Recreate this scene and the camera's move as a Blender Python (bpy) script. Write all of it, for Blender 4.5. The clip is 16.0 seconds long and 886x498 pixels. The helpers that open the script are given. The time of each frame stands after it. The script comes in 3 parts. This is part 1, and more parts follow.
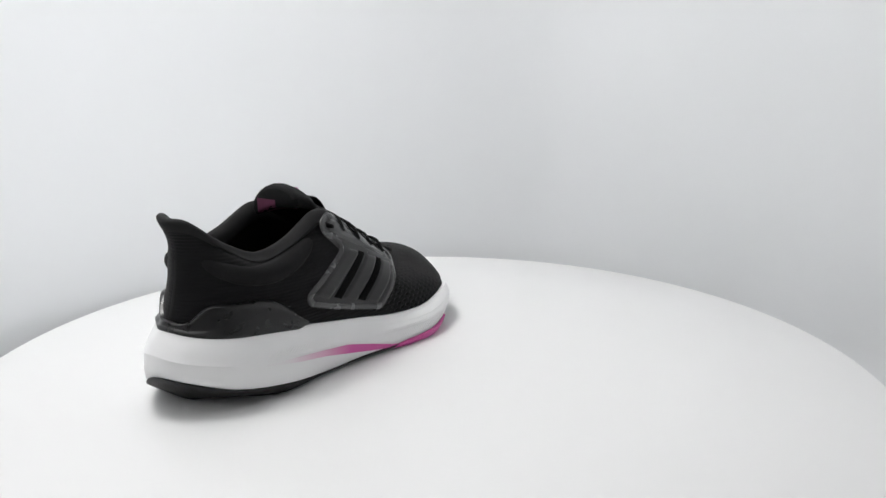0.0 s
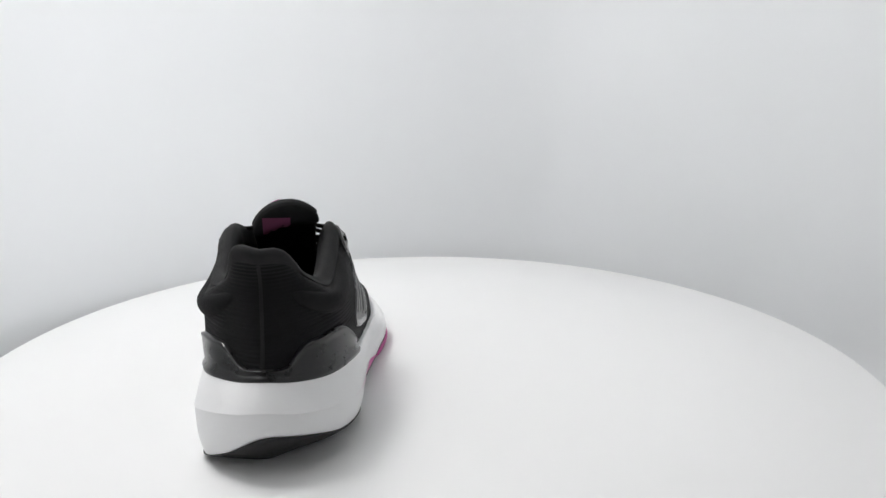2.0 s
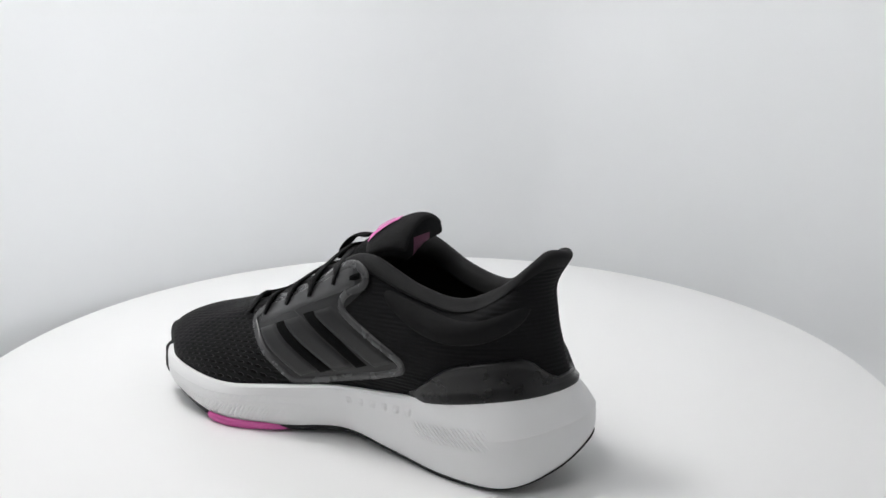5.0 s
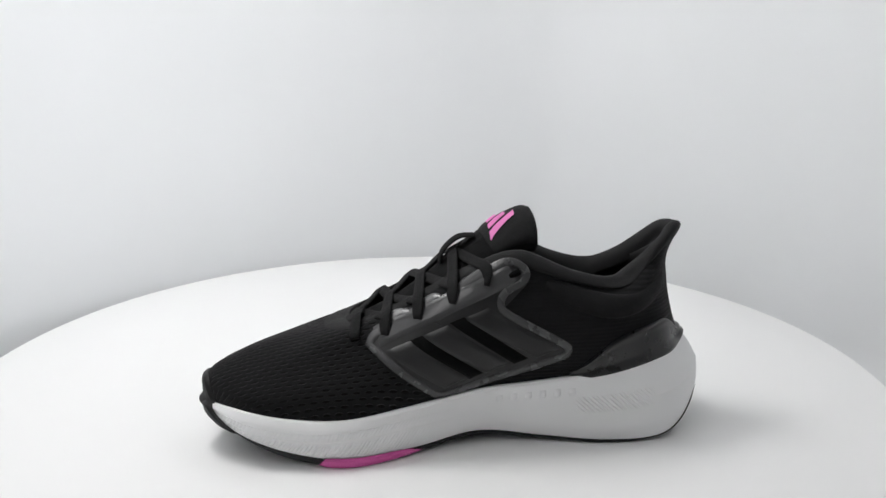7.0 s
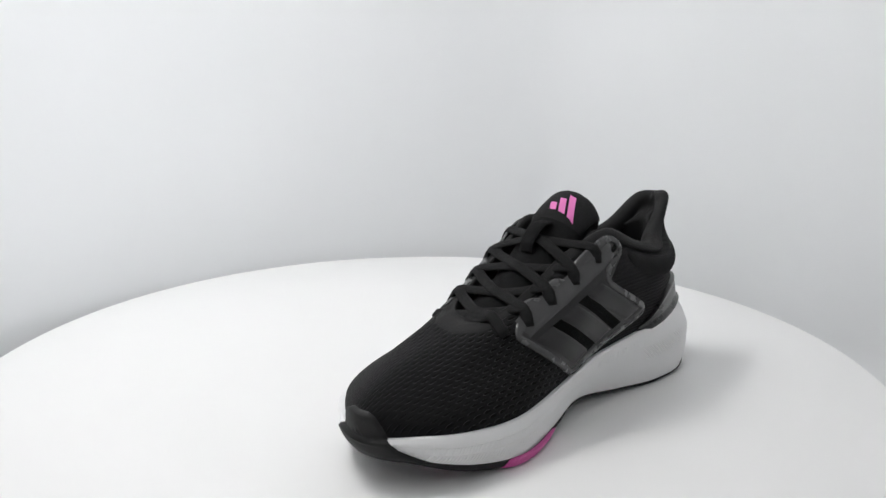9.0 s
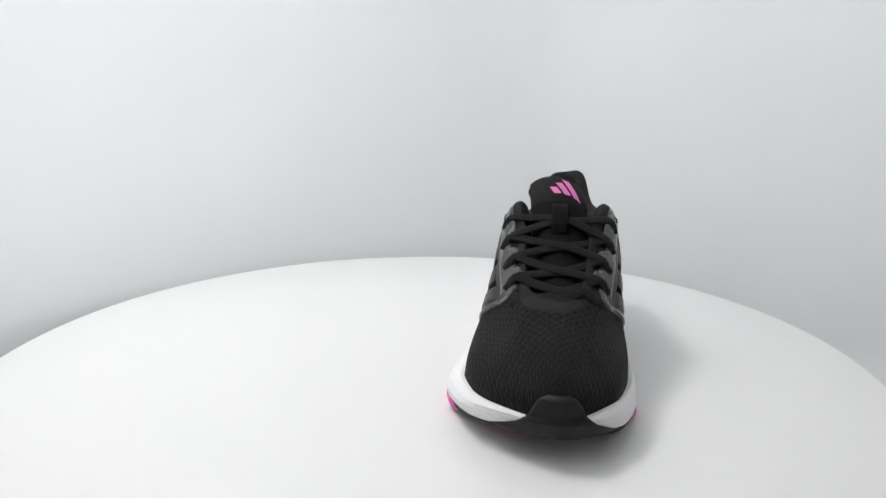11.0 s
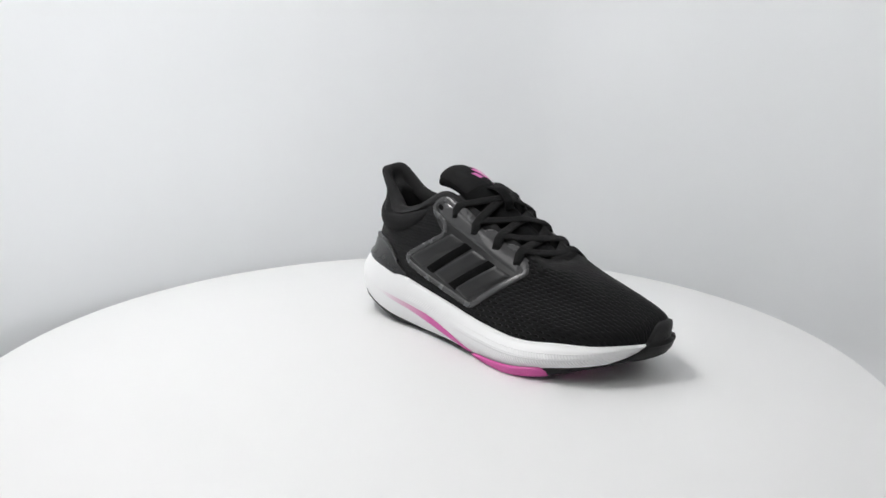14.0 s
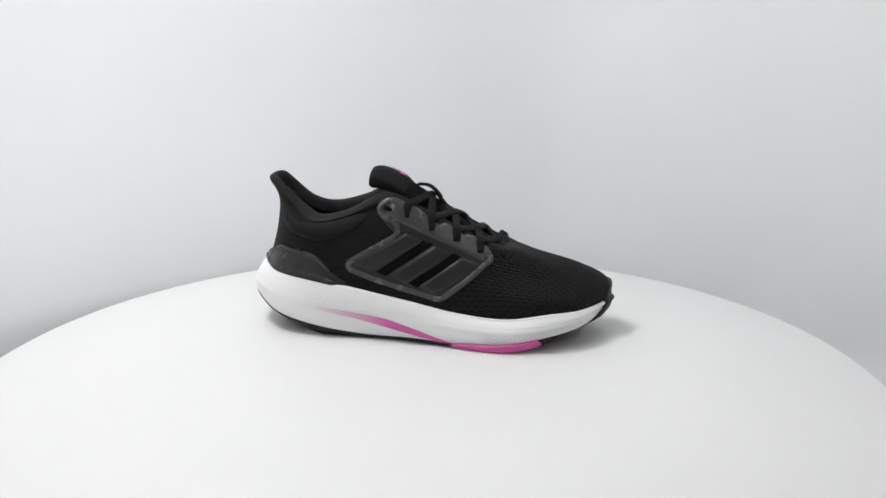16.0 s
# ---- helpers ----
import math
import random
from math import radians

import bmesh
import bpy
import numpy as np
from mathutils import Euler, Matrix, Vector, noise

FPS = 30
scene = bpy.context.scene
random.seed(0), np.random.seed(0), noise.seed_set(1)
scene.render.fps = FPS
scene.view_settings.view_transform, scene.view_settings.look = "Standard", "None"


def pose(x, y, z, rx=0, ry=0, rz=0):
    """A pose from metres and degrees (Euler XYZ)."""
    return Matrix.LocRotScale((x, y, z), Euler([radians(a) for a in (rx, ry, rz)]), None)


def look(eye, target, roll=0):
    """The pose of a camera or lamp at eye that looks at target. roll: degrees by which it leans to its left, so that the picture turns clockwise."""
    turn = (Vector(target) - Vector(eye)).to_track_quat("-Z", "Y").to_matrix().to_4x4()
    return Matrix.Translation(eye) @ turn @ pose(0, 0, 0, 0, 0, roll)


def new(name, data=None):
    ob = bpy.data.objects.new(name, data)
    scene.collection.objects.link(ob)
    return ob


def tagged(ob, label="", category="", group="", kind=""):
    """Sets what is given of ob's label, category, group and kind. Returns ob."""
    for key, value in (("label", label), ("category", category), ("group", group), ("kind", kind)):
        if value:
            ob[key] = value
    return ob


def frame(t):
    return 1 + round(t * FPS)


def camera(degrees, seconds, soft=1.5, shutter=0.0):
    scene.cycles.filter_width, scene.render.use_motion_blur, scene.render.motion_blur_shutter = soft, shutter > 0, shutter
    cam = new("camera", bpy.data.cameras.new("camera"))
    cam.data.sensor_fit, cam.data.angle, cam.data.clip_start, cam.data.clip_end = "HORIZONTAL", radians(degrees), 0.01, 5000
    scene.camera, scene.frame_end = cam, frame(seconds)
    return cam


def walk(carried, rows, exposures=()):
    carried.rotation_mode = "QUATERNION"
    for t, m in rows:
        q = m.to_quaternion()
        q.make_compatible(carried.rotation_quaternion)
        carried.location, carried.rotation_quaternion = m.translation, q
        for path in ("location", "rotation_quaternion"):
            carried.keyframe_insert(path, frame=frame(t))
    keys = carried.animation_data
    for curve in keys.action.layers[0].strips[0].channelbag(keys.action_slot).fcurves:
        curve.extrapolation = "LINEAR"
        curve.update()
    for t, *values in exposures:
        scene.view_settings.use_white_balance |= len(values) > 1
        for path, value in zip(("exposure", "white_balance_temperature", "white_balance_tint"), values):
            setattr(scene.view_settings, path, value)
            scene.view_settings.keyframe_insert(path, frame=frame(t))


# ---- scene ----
from mathutils.bvhtree import BVHTree

# camera: a fixed phone-height camera in front of a slowly turning platter
TURN = 18.356          # degrees per second of the platter
EYE = Vector((0.0, -0.5149, 0.2084))
WAY = Vector((0.02363, 0.97069, -0.23919))
cam = camera(57.98, 16.0)
still = look(EYE, EYE + WAY)
walk(cam, [(0.0, still), (16.0, still)], [(0.0, 0.0), (16.0, 0.0)])

# ---- light ----
world = bpy.data.worlds.new("world")
scene.world = world
world.use_nodes = True
world.node_tree.nodes["Background"].inputs["Color"].default_value = (0.93, 0.96, 1.0, 1)
world.node_tree.nodes["Background"].inputs["Strength"].default_value = 0.25


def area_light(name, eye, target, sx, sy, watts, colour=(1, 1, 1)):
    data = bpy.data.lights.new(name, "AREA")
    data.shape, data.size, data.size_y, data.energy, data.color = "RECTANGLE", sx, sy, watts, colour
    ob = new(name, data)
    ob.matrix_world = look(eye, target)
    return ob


# None of these lamps is in view; side and key follow the shadows.
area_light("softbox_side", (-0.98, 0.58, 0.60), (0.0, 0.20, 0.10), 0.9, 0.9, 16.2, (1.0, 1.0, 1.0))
# Added lamp behind the backdrop, only to brighten its right side.
area_light("backdrop_fill", (0.70, 1.00, 0.65), (0.0, 0.10, 0.10), 0.9, 0.9, 5.0, (0.97, 0.985, 1.0))
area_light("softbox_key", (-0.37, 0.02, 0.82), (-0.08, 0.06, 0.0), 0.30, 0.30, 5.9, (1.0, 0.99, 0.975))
# Added fill from the camera's side for the faces turned forward.
area_light("front_fill", (-0.58, -0.50, 1.02), (-0.05, 0.1, 0.1), 0.8, 0.7, 4.2, (1.0, 0.99, 0.985))


# ---- materials ----
def material(name, colour, rough=0.5, metal=0.0):
    m = bpy.data.materials.new(name)
    m.use_nodes = True
    b = m.node_tree.nodes["Principled BSDF"]
    b.inputs["Base Color"].default_value = (*colour, 1)
    b.inputs["Roughness"].default_value = rough
    b.inputs["Metallic"].default_value = metal
    return m


class Net:
    """Short hand for wiring one material's nodes."""

    def __init__(self, m):
        self.t = m.node_tree
        self.b = self.t.nodes["Principled BSDF"]

    def add(self, kind):
        return self.t.nodes.new(kind)

    def put(self, value, socket):
        if isinstance(value, bpy.types.NodeSocket):
            self.t.links.new(value, socket)
        else:
            socket.default_value = value

    def math(self, op, a, b=0.0, c=0.0):
        n = self.add("ShaderNodeMath")
        n.operation = op
        for v, s in zip((a, b, c), n.inputs):
            self.put(v, s)
        return n.outputs[0]

    def place(self, which="Object"):
        return self.add("ShaderNodeTexCoord").outputs[which]

    def xyz(self, v):
        n = self.add("ShaderNodeSeparateXYZ")
        self.put(v, n.inputs[0])
        return n.outputs

    def noise(self, scale, detail=3.0, vector=None):
        n = self.add("ShaderNodeTexNoise")
        n.inputs["Scale"].default_value, n.inputs["Detail"].default_value = scale, detail
        self.put(self.place() if vector is None else vector, n.inputs["Vector"])
        return n.outputs["Fac"]

    def span(self, v, a, b, lo=0.0, hi=1.0):
        n = self.add("ShaderNodeMapRange")
        for x, s in zip((v, a, b, lo, hi), n.inputs):
            self.put(x, s)
        return n.outputs[0]

    def mix(self, f, a, b):
        n = self.add("ShaderNodeMix")
        n.data_type = "RGBA"
        self.put(f, n.inputs[0])
        self.put((*a, 1) if isinstance(a, tuple) else a, n.inputs[6])
        self.put((*b, 1) if isinstance(b, tuple) else b, n.inputs[7])
        return n.outputs[2]

    def bump(self, height, depth, strength=1.0):
        n = self.add("ShaderNodeBump")
        n.inputs["Distance"].default_value, n.inputs["Strength"].default_value = depth, strength
        self.put(height, n.inputs["Height"])
        self.t.links.new(n.outputs[0], self.b.inputs["Normal"])

    def colour(self, v):
        self.put(v, self.b.inputs["Base Color"])

    def rough(self, v):
        self.put(v, self.b.inputs["Roughness"])


def mottled(name, a, b, rough, scale, grain, depth, spec=0.5, vary=0.05):
    """Two tones in soft patches, and a fine grain as relief."""
    m = material(name, a, rough)
    n = Net(m)
    n.colour(n.mix(n.noise(scale), a, b))
    n.rough(n.span(n.noise(scale * 2.3), 0.3, 0.7, rough - vary, rough + vary))
    n.bump(n.noise(grain, 2.0), depth)
    n.b.inputs["Specular IOR Level"].default_value = spec
    return m


def knit():
    """Black engineered mesh: fine ribs over the quarter, staggered slits over the vamp."""
    m = material("black_knit", (0.012, 0.012, 0.013), 0.85)
    n = Net(m)
    u, v, _ = n.xyz(n.place("UV"))            # metres along the shoe, metres round its girth
    row = n.math("FLOOR", n.math("DIVIDE", v, 0.0033))
    half = n.math("MULTIPLY", n.math("MODULO", n.math("ABSOLUTE", row), 2.0), 0.5)
    fu = n.math("SUBTRACT", n.math("FRACT", n.math("ADD", n.math("DIVIDE", u, 0.0062), half)), 0.5)
    fv = n.math("SUBTRACT", n.math("FRACT", n.math("DIVIDE", v, 0.0033)), 0.5)
    d = n.math("ADD", n.math("POWER", n.math("DIVIDE", fu, 0.36), 2.0), n.math("POWER", n.math("DIVIDE", fv, 0.26), 2.0))
    slit = n.span(d, 0.6, 1.1, 1.0, 0.0)
    patch = n.span(n.math("ADD", u, n.math("MULTIPLY", n.noise(30.0), 0.02)), 0.165, 0.180)
    fade = n.math("MULTIPLY", n.span(u, 0.205, 0.258, 1.0, 0.45), n.span(n.noise(140.0, 1.0), 0.30, 0.5, 0.55, 1.0))
    slit = n.math("MULTIPLY", n.math("MULTIPLY", slit, patch), fade)
    x, y, z = n.xyz(n.place())
    rib = n.math("SINE", n.math("MULTIPLY", z, 2 * math.pi / 0.0021))
    rib = n.math("MULTIPLY", n.span(rib, -1.0, 1.0), n.span(u, 0.165, 0.180, 1.0, 0.0))
    yarn = n.noise(2600.0, 1.0)
    tone = n.mix(n.noise(60.0), (0.0068, 0.0068, 0.0074), (0.0105, 0.0105, 0.0112))
    # The shade inside the slits is painted near-black, over a shallow dent.
    n.colour(n.mix(slit, tone, (0.0012, 0.0012, 0.0012)))
    n.b.inputs["Specular IOR Level"].default_value = 0.12
    n.b.inputs["Sheen Weight"].default_value, n.b.inputs["Sheen Roughness"].default_value = 0.06, 0.45
    h = n.math("ADD", n.math("MULTIPLY", rib, 0.34), n.math("MULTIPLY", yarn, 0.25))
    n.bump(n.math("SUBTRACT", h, n.math("MULTIPLY", slit, 2.0)), 0.0007, 0.8)
    return m


def foam():
    """White moulded midsole foam with a fine hatched relief low on the forefoot and on the heel flank."""
    m = material("white_foam", (0.83, 0.83, 0.835), 0.55)
    n = Net(m)
    x, y, z = n.xyz(n.place())
    u, v, _ = n.xyz(n.place("UV"))
    wave = n.math("SINE", n.math("MULTIPLY", n.math("ADD", x, n.math("MULTIPLY", z, 0.7)), 2 * math.pi / 0.0020))
    lean = n.math("SINE", n.math("MULTIPLY", n.math("ADD", x, n.math("MULTIPLY", z, -1.1)), 2 * math.pi / 0.0027))

    def window(v, a, b, soft):
        return n.math("MULTIPLY", n.span(v, a, a + soft), n.span(v, b - soft, b, 1.0, 0.0))
    fore = n.math("MULTIPLY", n.span(x, 0.150, 0.190), n.math("ADD", window(v, 0.10, 0.42, 0.03), n.math("MULTIPLY", window(v, 0.47, 0.66, 0.02), 0.45)))
    left = n.math("MULTIPLY", n.span(y, 0.0, 0.004), n.math("MULTIPLY", window(x, 0.034, 0.080, 0.005), window(v, 0.40, 0.64, 0.03)))
    right = n.math("MULTIPLY", n.span(y, 0.0, -0.004), n.math("MULTIPLY", window(x, 0.040, 0.145, 0.012), window(v, 0.50, 0.66, 0.03)))
    groove = n.math("MULTIPLY", n.span(x, 0.135, 0.165), n.math("ADD", window(v, 0.42, 0.475, 0.026), window(v, 0.655, 0.705, 0.024)))
    h = n.math("ADD", n.math("MULTIPLY", fore, wave), n.math("MULTIPLY", n.math("ADD", left, n.math("MULTIPLY", right, 0.6)), lean))
    h = n.math("SUBTRACT", h, n.math("MULTIPLY", groove, 1.1))
    n.bump(n.math("ADD", h, n.math("MULTIPLY", n.noise(900.0, 2.0), 0.12)), 0.00024, 0.9)
    n.colour(n.mix(n.noise(25.0), (0.80, 0.80, 0.805), (0.85, 0.85, 0.855)))
    return m


def flash():
    """Pink print that fades to white foam towards the heel in fine slanted lines."""
    m = material("pink_fade", (0.8, 0.2, 0.5), 0.5)
    n = Net(m)
    x, y, z = n.xyz(n.place())
    lines = n.math("SINE", n.math("MULTIPLY", n.math("ADD", x, n.math("MULTIPLY", z, -0.9)), 2 * math.pi / 0.0026))
    f = n.span(x, 0.055, 0.115)
    f = n.math("ADD", f, n.math("MULTIPLY", lines, n.span(x, 0.085, 0.105, 0.10, 0.0)))
    f = n.span(f, 0.0, 1.0)
    n.colour(n.mix(f, (0.83, 0.83, 0.835), (0.64, 0.11, 0.38)))
    return m


KNIT, FOAM, FLASH = knit(), foam(), flash()
KNIT_PLAIN = mottled("black_fine_knit", (0.0065, 0.0065, 0.007), (0.0095, 0.0095, 0.010), 0.8, 60.0, 1600.0, 0.0003, 0.2)
LINING = mottled("black_lining", (0.007, 0.007, 0.0075), (0.011, 0.011, 0.0115), 0.72, 40.0, 1800.0, 0.00025, 0.25)
TPU = mottled("smoke_grey_tpu", (0.052, 0.052, 0.054), (0.056, 0.056, 0.058), 0.27, 50.0, 700.0, 0.000004, 0.5, 0.012)
GLOSS = mottled("clear_grey_tpu", (0.052, 0.052, 0.054), (0.056, 0.056, 0.058), 0.16, 50.0, 400.0, 0.00002, 0.5, 0.02)
BAR = mottled("dark_tpu", (0.014, 0.014, 0.0148), (0.0165, 0.0165, 0.0172), 0.40, 60.0, 700.0, 0.000004, 0.35, 0.02)
CLIP = mottled("black_tpu", (0.007, 0.007, 0.0075), (0.008, 0.008, 0.0085), 0.28, 60.0, 600.0, 0.000004, 0.5, 0.012)
RUBBER = mottled("black_rubber", (0.006, 0.006, 0.0065), (0.009, 0.009, 0.0095), 0.6, 60.0, 900.0, 0.00010, 0.35)
PINK = mottled("pink_rubber", (0.58, 0.085, 0.32), (0.62, 0.10, 0.35), 0.5, 60.0, 900.0, 0.0001)
INK = mottled("pink_print", (0.68, 0.16, 0.45), (0.72, 0.19, 0.48), 0.6, 80.0, 2000.0, 0.0001)
LABEL = mottled("dark_pink_label", (0.10, 0.014, 0.05), (0.115, 0.017, 0.058), 0.7, 80.0, 2000.0, 0.0001)
LACE = mottled("black_lace", (0.007, 0.007, 0.0075), (0.012, 0.012, 0.0125), 0.85, 200.0, 2200.0, 0.0004, 0.2)
PATCH = mottled("black_woven_patch", (0.008, 0.008, 0.0085), (0.012, 0.012, 0.0125), 0.8, 150.0, 1300.0, 0.0003, 0.2)
TONGUE = mottled("black_textile", (0.0055, 0.0055, 0.006), (0.009, 0.009, 0.0095), 0.88, 120.0, 1500.0, 0.0004, 0.12)
# Black mesh made blacker than the knit, as if deep in a recess
SLOT = mottled("black_mesh_recess_shade", (0.002, 0.002, 0.002), (0.004, 0.004, 0.0045), 0.9, 300.0, 1500.0, 0.0004, 0.1)
PLATTER = mottled("white_platter", (0.80, 0.80, 0.80), (0.82, 0.82, 0.82), 0.42, 6.0, 500.0, 0.00003)
BASE = mottled("grey_plastic", (0.45, 0.45, 0.46), (0.5, 0.5, 0.5), 0.5, 8.0, 500.0, 0.00005)
SWEEP = mottled("white_backdrop", (0.78, 0.79, 0.80), (0.81, 0.82, 0.83), 0.85, 4.0, 300.0, 0.0001, 0.2)
_n = Net(SWEEP)
_glow, _mix = _n.add("ShaderNodeBsdfTranslucent"), _n.add("ShaderNodeMixShader")
_glow.inputs["Color"].default_value = (0.86, 0.88, 0.90, 1)
_mix.inputs[0].default_value = 0.22
_n.t.links.new(_n.b.outputs[0], _mix.inputs[1])
_n.t.links.new(_glow.outputs[0], _mix.inputs[2])
_n.t.links.new(_mix.outputs[0], _n.t.nodes["Material Output"].inputs["Surface"])
ROOM = mottled("grey_wall_paint", (0.60, 0.60, 0.60), (0.64, 0.64, 0.64), 0.9, 3.0, 200.0, 0.0002, 0.2)


# ---- mesh tools ----
def part(name, bm, mat, parent=None, label="", smooth=True):
    bmesh.ops.recalc_face_normals(bm, faces=bm.faces)
    me = bpy.data.meshes.new(name)
    bm.to_mesh(me)
    bm.free()
    me.materials.append(mat)
    for p in me.polygons:
        p.use_smooth = smooth
    ob = new(name, me)
    ob.parent = parent
    return tagged(ob, label)


def curve(keys, n, closed=False):
    """n points of the Catmull-Rom curve through the keys."""
    k = np.asarray(keys, float)
    m = len(k)
    u = np.arange(n) * m / n if closed else np.linspace(0, m - 1, n)
    i = np.minimum(u.astype(int), m - 1 if closed else m - 2)
    f = (u - i)[:, None]
    if closed:
        a, b, c, d = (k[(i + j) % m] for j in (-1, 0, 1, 2))
    else:
        e = np.concatenate([[2 * k[0] - k[1]], k, [2 * k[-1] - k[-2]]])
        a, b, c, d = (e[i + j] for j in (0, 1, 2, 3))
    return 0.5 * (2 * b + (c - a) * f + (2 * a - 5 * b + 4 * c - d) * f ** 2 + (3 * b - a - 3 * c + d) * f ** 3)


def skin(grid, close_u=False, close_v=False, cap0=False, cap1=False, uv=None):
    """A bmesh over a grid of points [row][column]; columns may close into rings."""
    grid = np.asarray(grid)
    bm = bmesh.new()
    vs = [[bm.verts.new(p) for p in row] for row in grid]
    R, C = grid.shape[:2]
    layer = bm.loops.layers.uv.new("UVMap") if uv is not None else None
    for i in range(R if close_u else R - 1):
        for j in range(C if close_v else C - 1):
            ij = ((i, j), (i, (j + 1) % C), ((i + 1) % R, (j + 1) % C), ((i + 1) % R, j))
            f = bm.faces.new([vs[a][b] for a, b in ij])
            if layer:
                for loop, (a, b) in zip(f.loops, ij):
                    loop[layer].uv = uv[a][b]
    for flag, row in ((cap0, vs[0]), (cap1, vs[-1])):
        if flag:
            mid = bm.verts.new(sum((v.co for v in row), Vector()) / C)
            for j in range(C):
                bm.faces.new((row[j], row[(j + 1) % C], mid))
    return bm


def outward(loop):
    """Horizontal outward normals of a closed loop that runs anticlockwise seen from above."""
    t = np.roll(loop, -1, 0) - np.roll(loop, 1, 0)
    nrm = np.stack([t[:, 1], -t[:, 0], 0 * t[:, 0]], -1)
    nrm /= np.linalg.norm(nrm, axis=1, keepdims=True) + 1e-9
    return -nrm if TURNED else nrm


TURNED = True
NS = 176      # points round a loop


def loop_of(heel, side, toe):
    """A closed loop: heel point, then the stations (x, y left, y right, z left, z right) along the left flank, the toe, and back."""
    left = [(x, yb, zb) for x, yb, ya, zb, za in side]
    right = [(x, ya, za) for x, yb, ya, zb, za in side][::-1]
    return curve(np.array([heel, *left, toe, *right]) / 1000.0, NS, True)


# ---- the shoe: control loops in millimetres, x from heel to toe, y to the shoe's left ----
GROUND = loop_of((22, 3, 1), [(27, 18, -8, 0, 2.5), (40, 30, -22, 0, 2), (62, 34, -37, 0, 0), (95, 29, -39, 3, 1), (130, 24.8, -44.9, 5, 3), (164.9, 36.1, -52.3, 1.8, 0.8), (199.9, 45.4, -58.2, 0, 0), (230, 38.2, -47.1, 2.5, 4.5), (252, 26, -25, 9, 11.5)], (262, 6, 14))
EDGE = loop_of((-2.2, 1.3, 23.8), [(7.2, 20.6, -17.5, 12.6, 20.4), (27.5, 35.9, -35.4, 3.2, 13.6), (60.1, 37.1, -44.5, 1.8, 8), (95, 31.5, -43.5, 3.9, 3.2), (130, 28.2, -49.4, 7.1, 4.1), (165, 37.9, -55.3, 4.2, 3.4), (200, 47.4, -61, 4.4, 5.8), (229.9, 43.8, -52.9, 7.8, 10.3), (255.2, 33.9, -34.8, 14.5, 14.1)], (273.4, 6, 16.8))
BULGE = loop_of((-1.8, 1, 37.6), [(4.1, 18.4, -19.3, 35.5, 34.7), (26.8, 39, -37.7, 30.1, 29.9), (60, 41.3, -46.6, 25.9, 27.2), (95, 37.1, -50, 24.1, 24), (130, 34, -52, 22, 20), (165, 41, -58, 20, 17), (200, 49, -62, 17, 16), (230, 46.3, -56, 17, 17.5), (257, 36.4, -38, 21, 22)], (277.3, 7, 26))
FEATHER = loop_of((9.4, 1.4, 52.1), [(16, 13.8, -14.3, 50.1, 49), (30.1, 29.1, -29.9, 48.9, 47), (60.1, 36.4, -41, 43.2, 44.3), (95, 34.1, -44.6, 38.2, 38.2), (130, 35.6, -47, 35.6, 31.8), (165, 40.9, -48.9, 30.3, 24.9), (200, 44.3, -51.5, 25.2, 22.6), (229.9, 41.1, -47.7, 25.7, 26.1), (255.9, 32, -32.9, 28.2, 26.6)], (275.7, 5.9, 26.5))
LOW = loop_of((13.9, 1, 65), [(19, 13.8, -12, 64, 64), (33, 28.8, -26, 61, 61), (59, 38, -38, 55, 55), (92, 39, -44, 55, 53), (127, 38.5, -45, 53, 49), (160, 41, -47, 46, 43), (194, 43.5, -49, 37, 37), (226, 40.2, -45, 37, 36), (254, 30.9, -30, 36.1, 35)], (274.3, 6, 41))
WAIST = loop_of((18.6, 1, 85), [(23, 12.1, -9.9, 83, 83), (36, 26, -23, 77, 77), (57, 37, -35.7, 71, 71), (88, 39.8, -41.8, 72, 72), (123, 39.8, -42, 72, 70), (153, 39, -41, 66, 64), (184, 36, -39, 55, 52.5), (214, 30, -31, 51.5, 49), (240, 22, -19.5, 49.5, 49.5)], (251, 4, 52.8))
HIGH = loop_of((18.9, 1, 99), [(23.1, 11.7, -9.7, 98, 98), (37, 25, -22, 91, 91), (56, 34.6, -32.9, 82, 81), (84, 35.5, -36.9, 85.9, 86), (118, 36.8, -38, 91, 90), (145, 31, -33, 86, 85), (174, 28, -29, 71, 69.5), (202, 24, -23, 63, 61.5), (217, 14, -14, 60.5, 60.5)], (222, 3, 60.5))
TOP = loop_of((11.8, 0.9, 113), [(20, 14.5, -12, 113, 110.6), (41.6, 19.6, -18.8, 94.2, 94.3), (57.2, 28.6, -26.4, 89, 87.1), (80.1, 31.3, -29.6, 93.7, 91.7), (112, 30.4, -30.3, 106.1, 106.3), (138, 22, -23.1, 97.2, 95.9), (165, 20, -21, 82, 81), (188, 17, -17, 71, 70), (197, 9, -9, 67.5, 67.5)], (199, 2, 66.5))



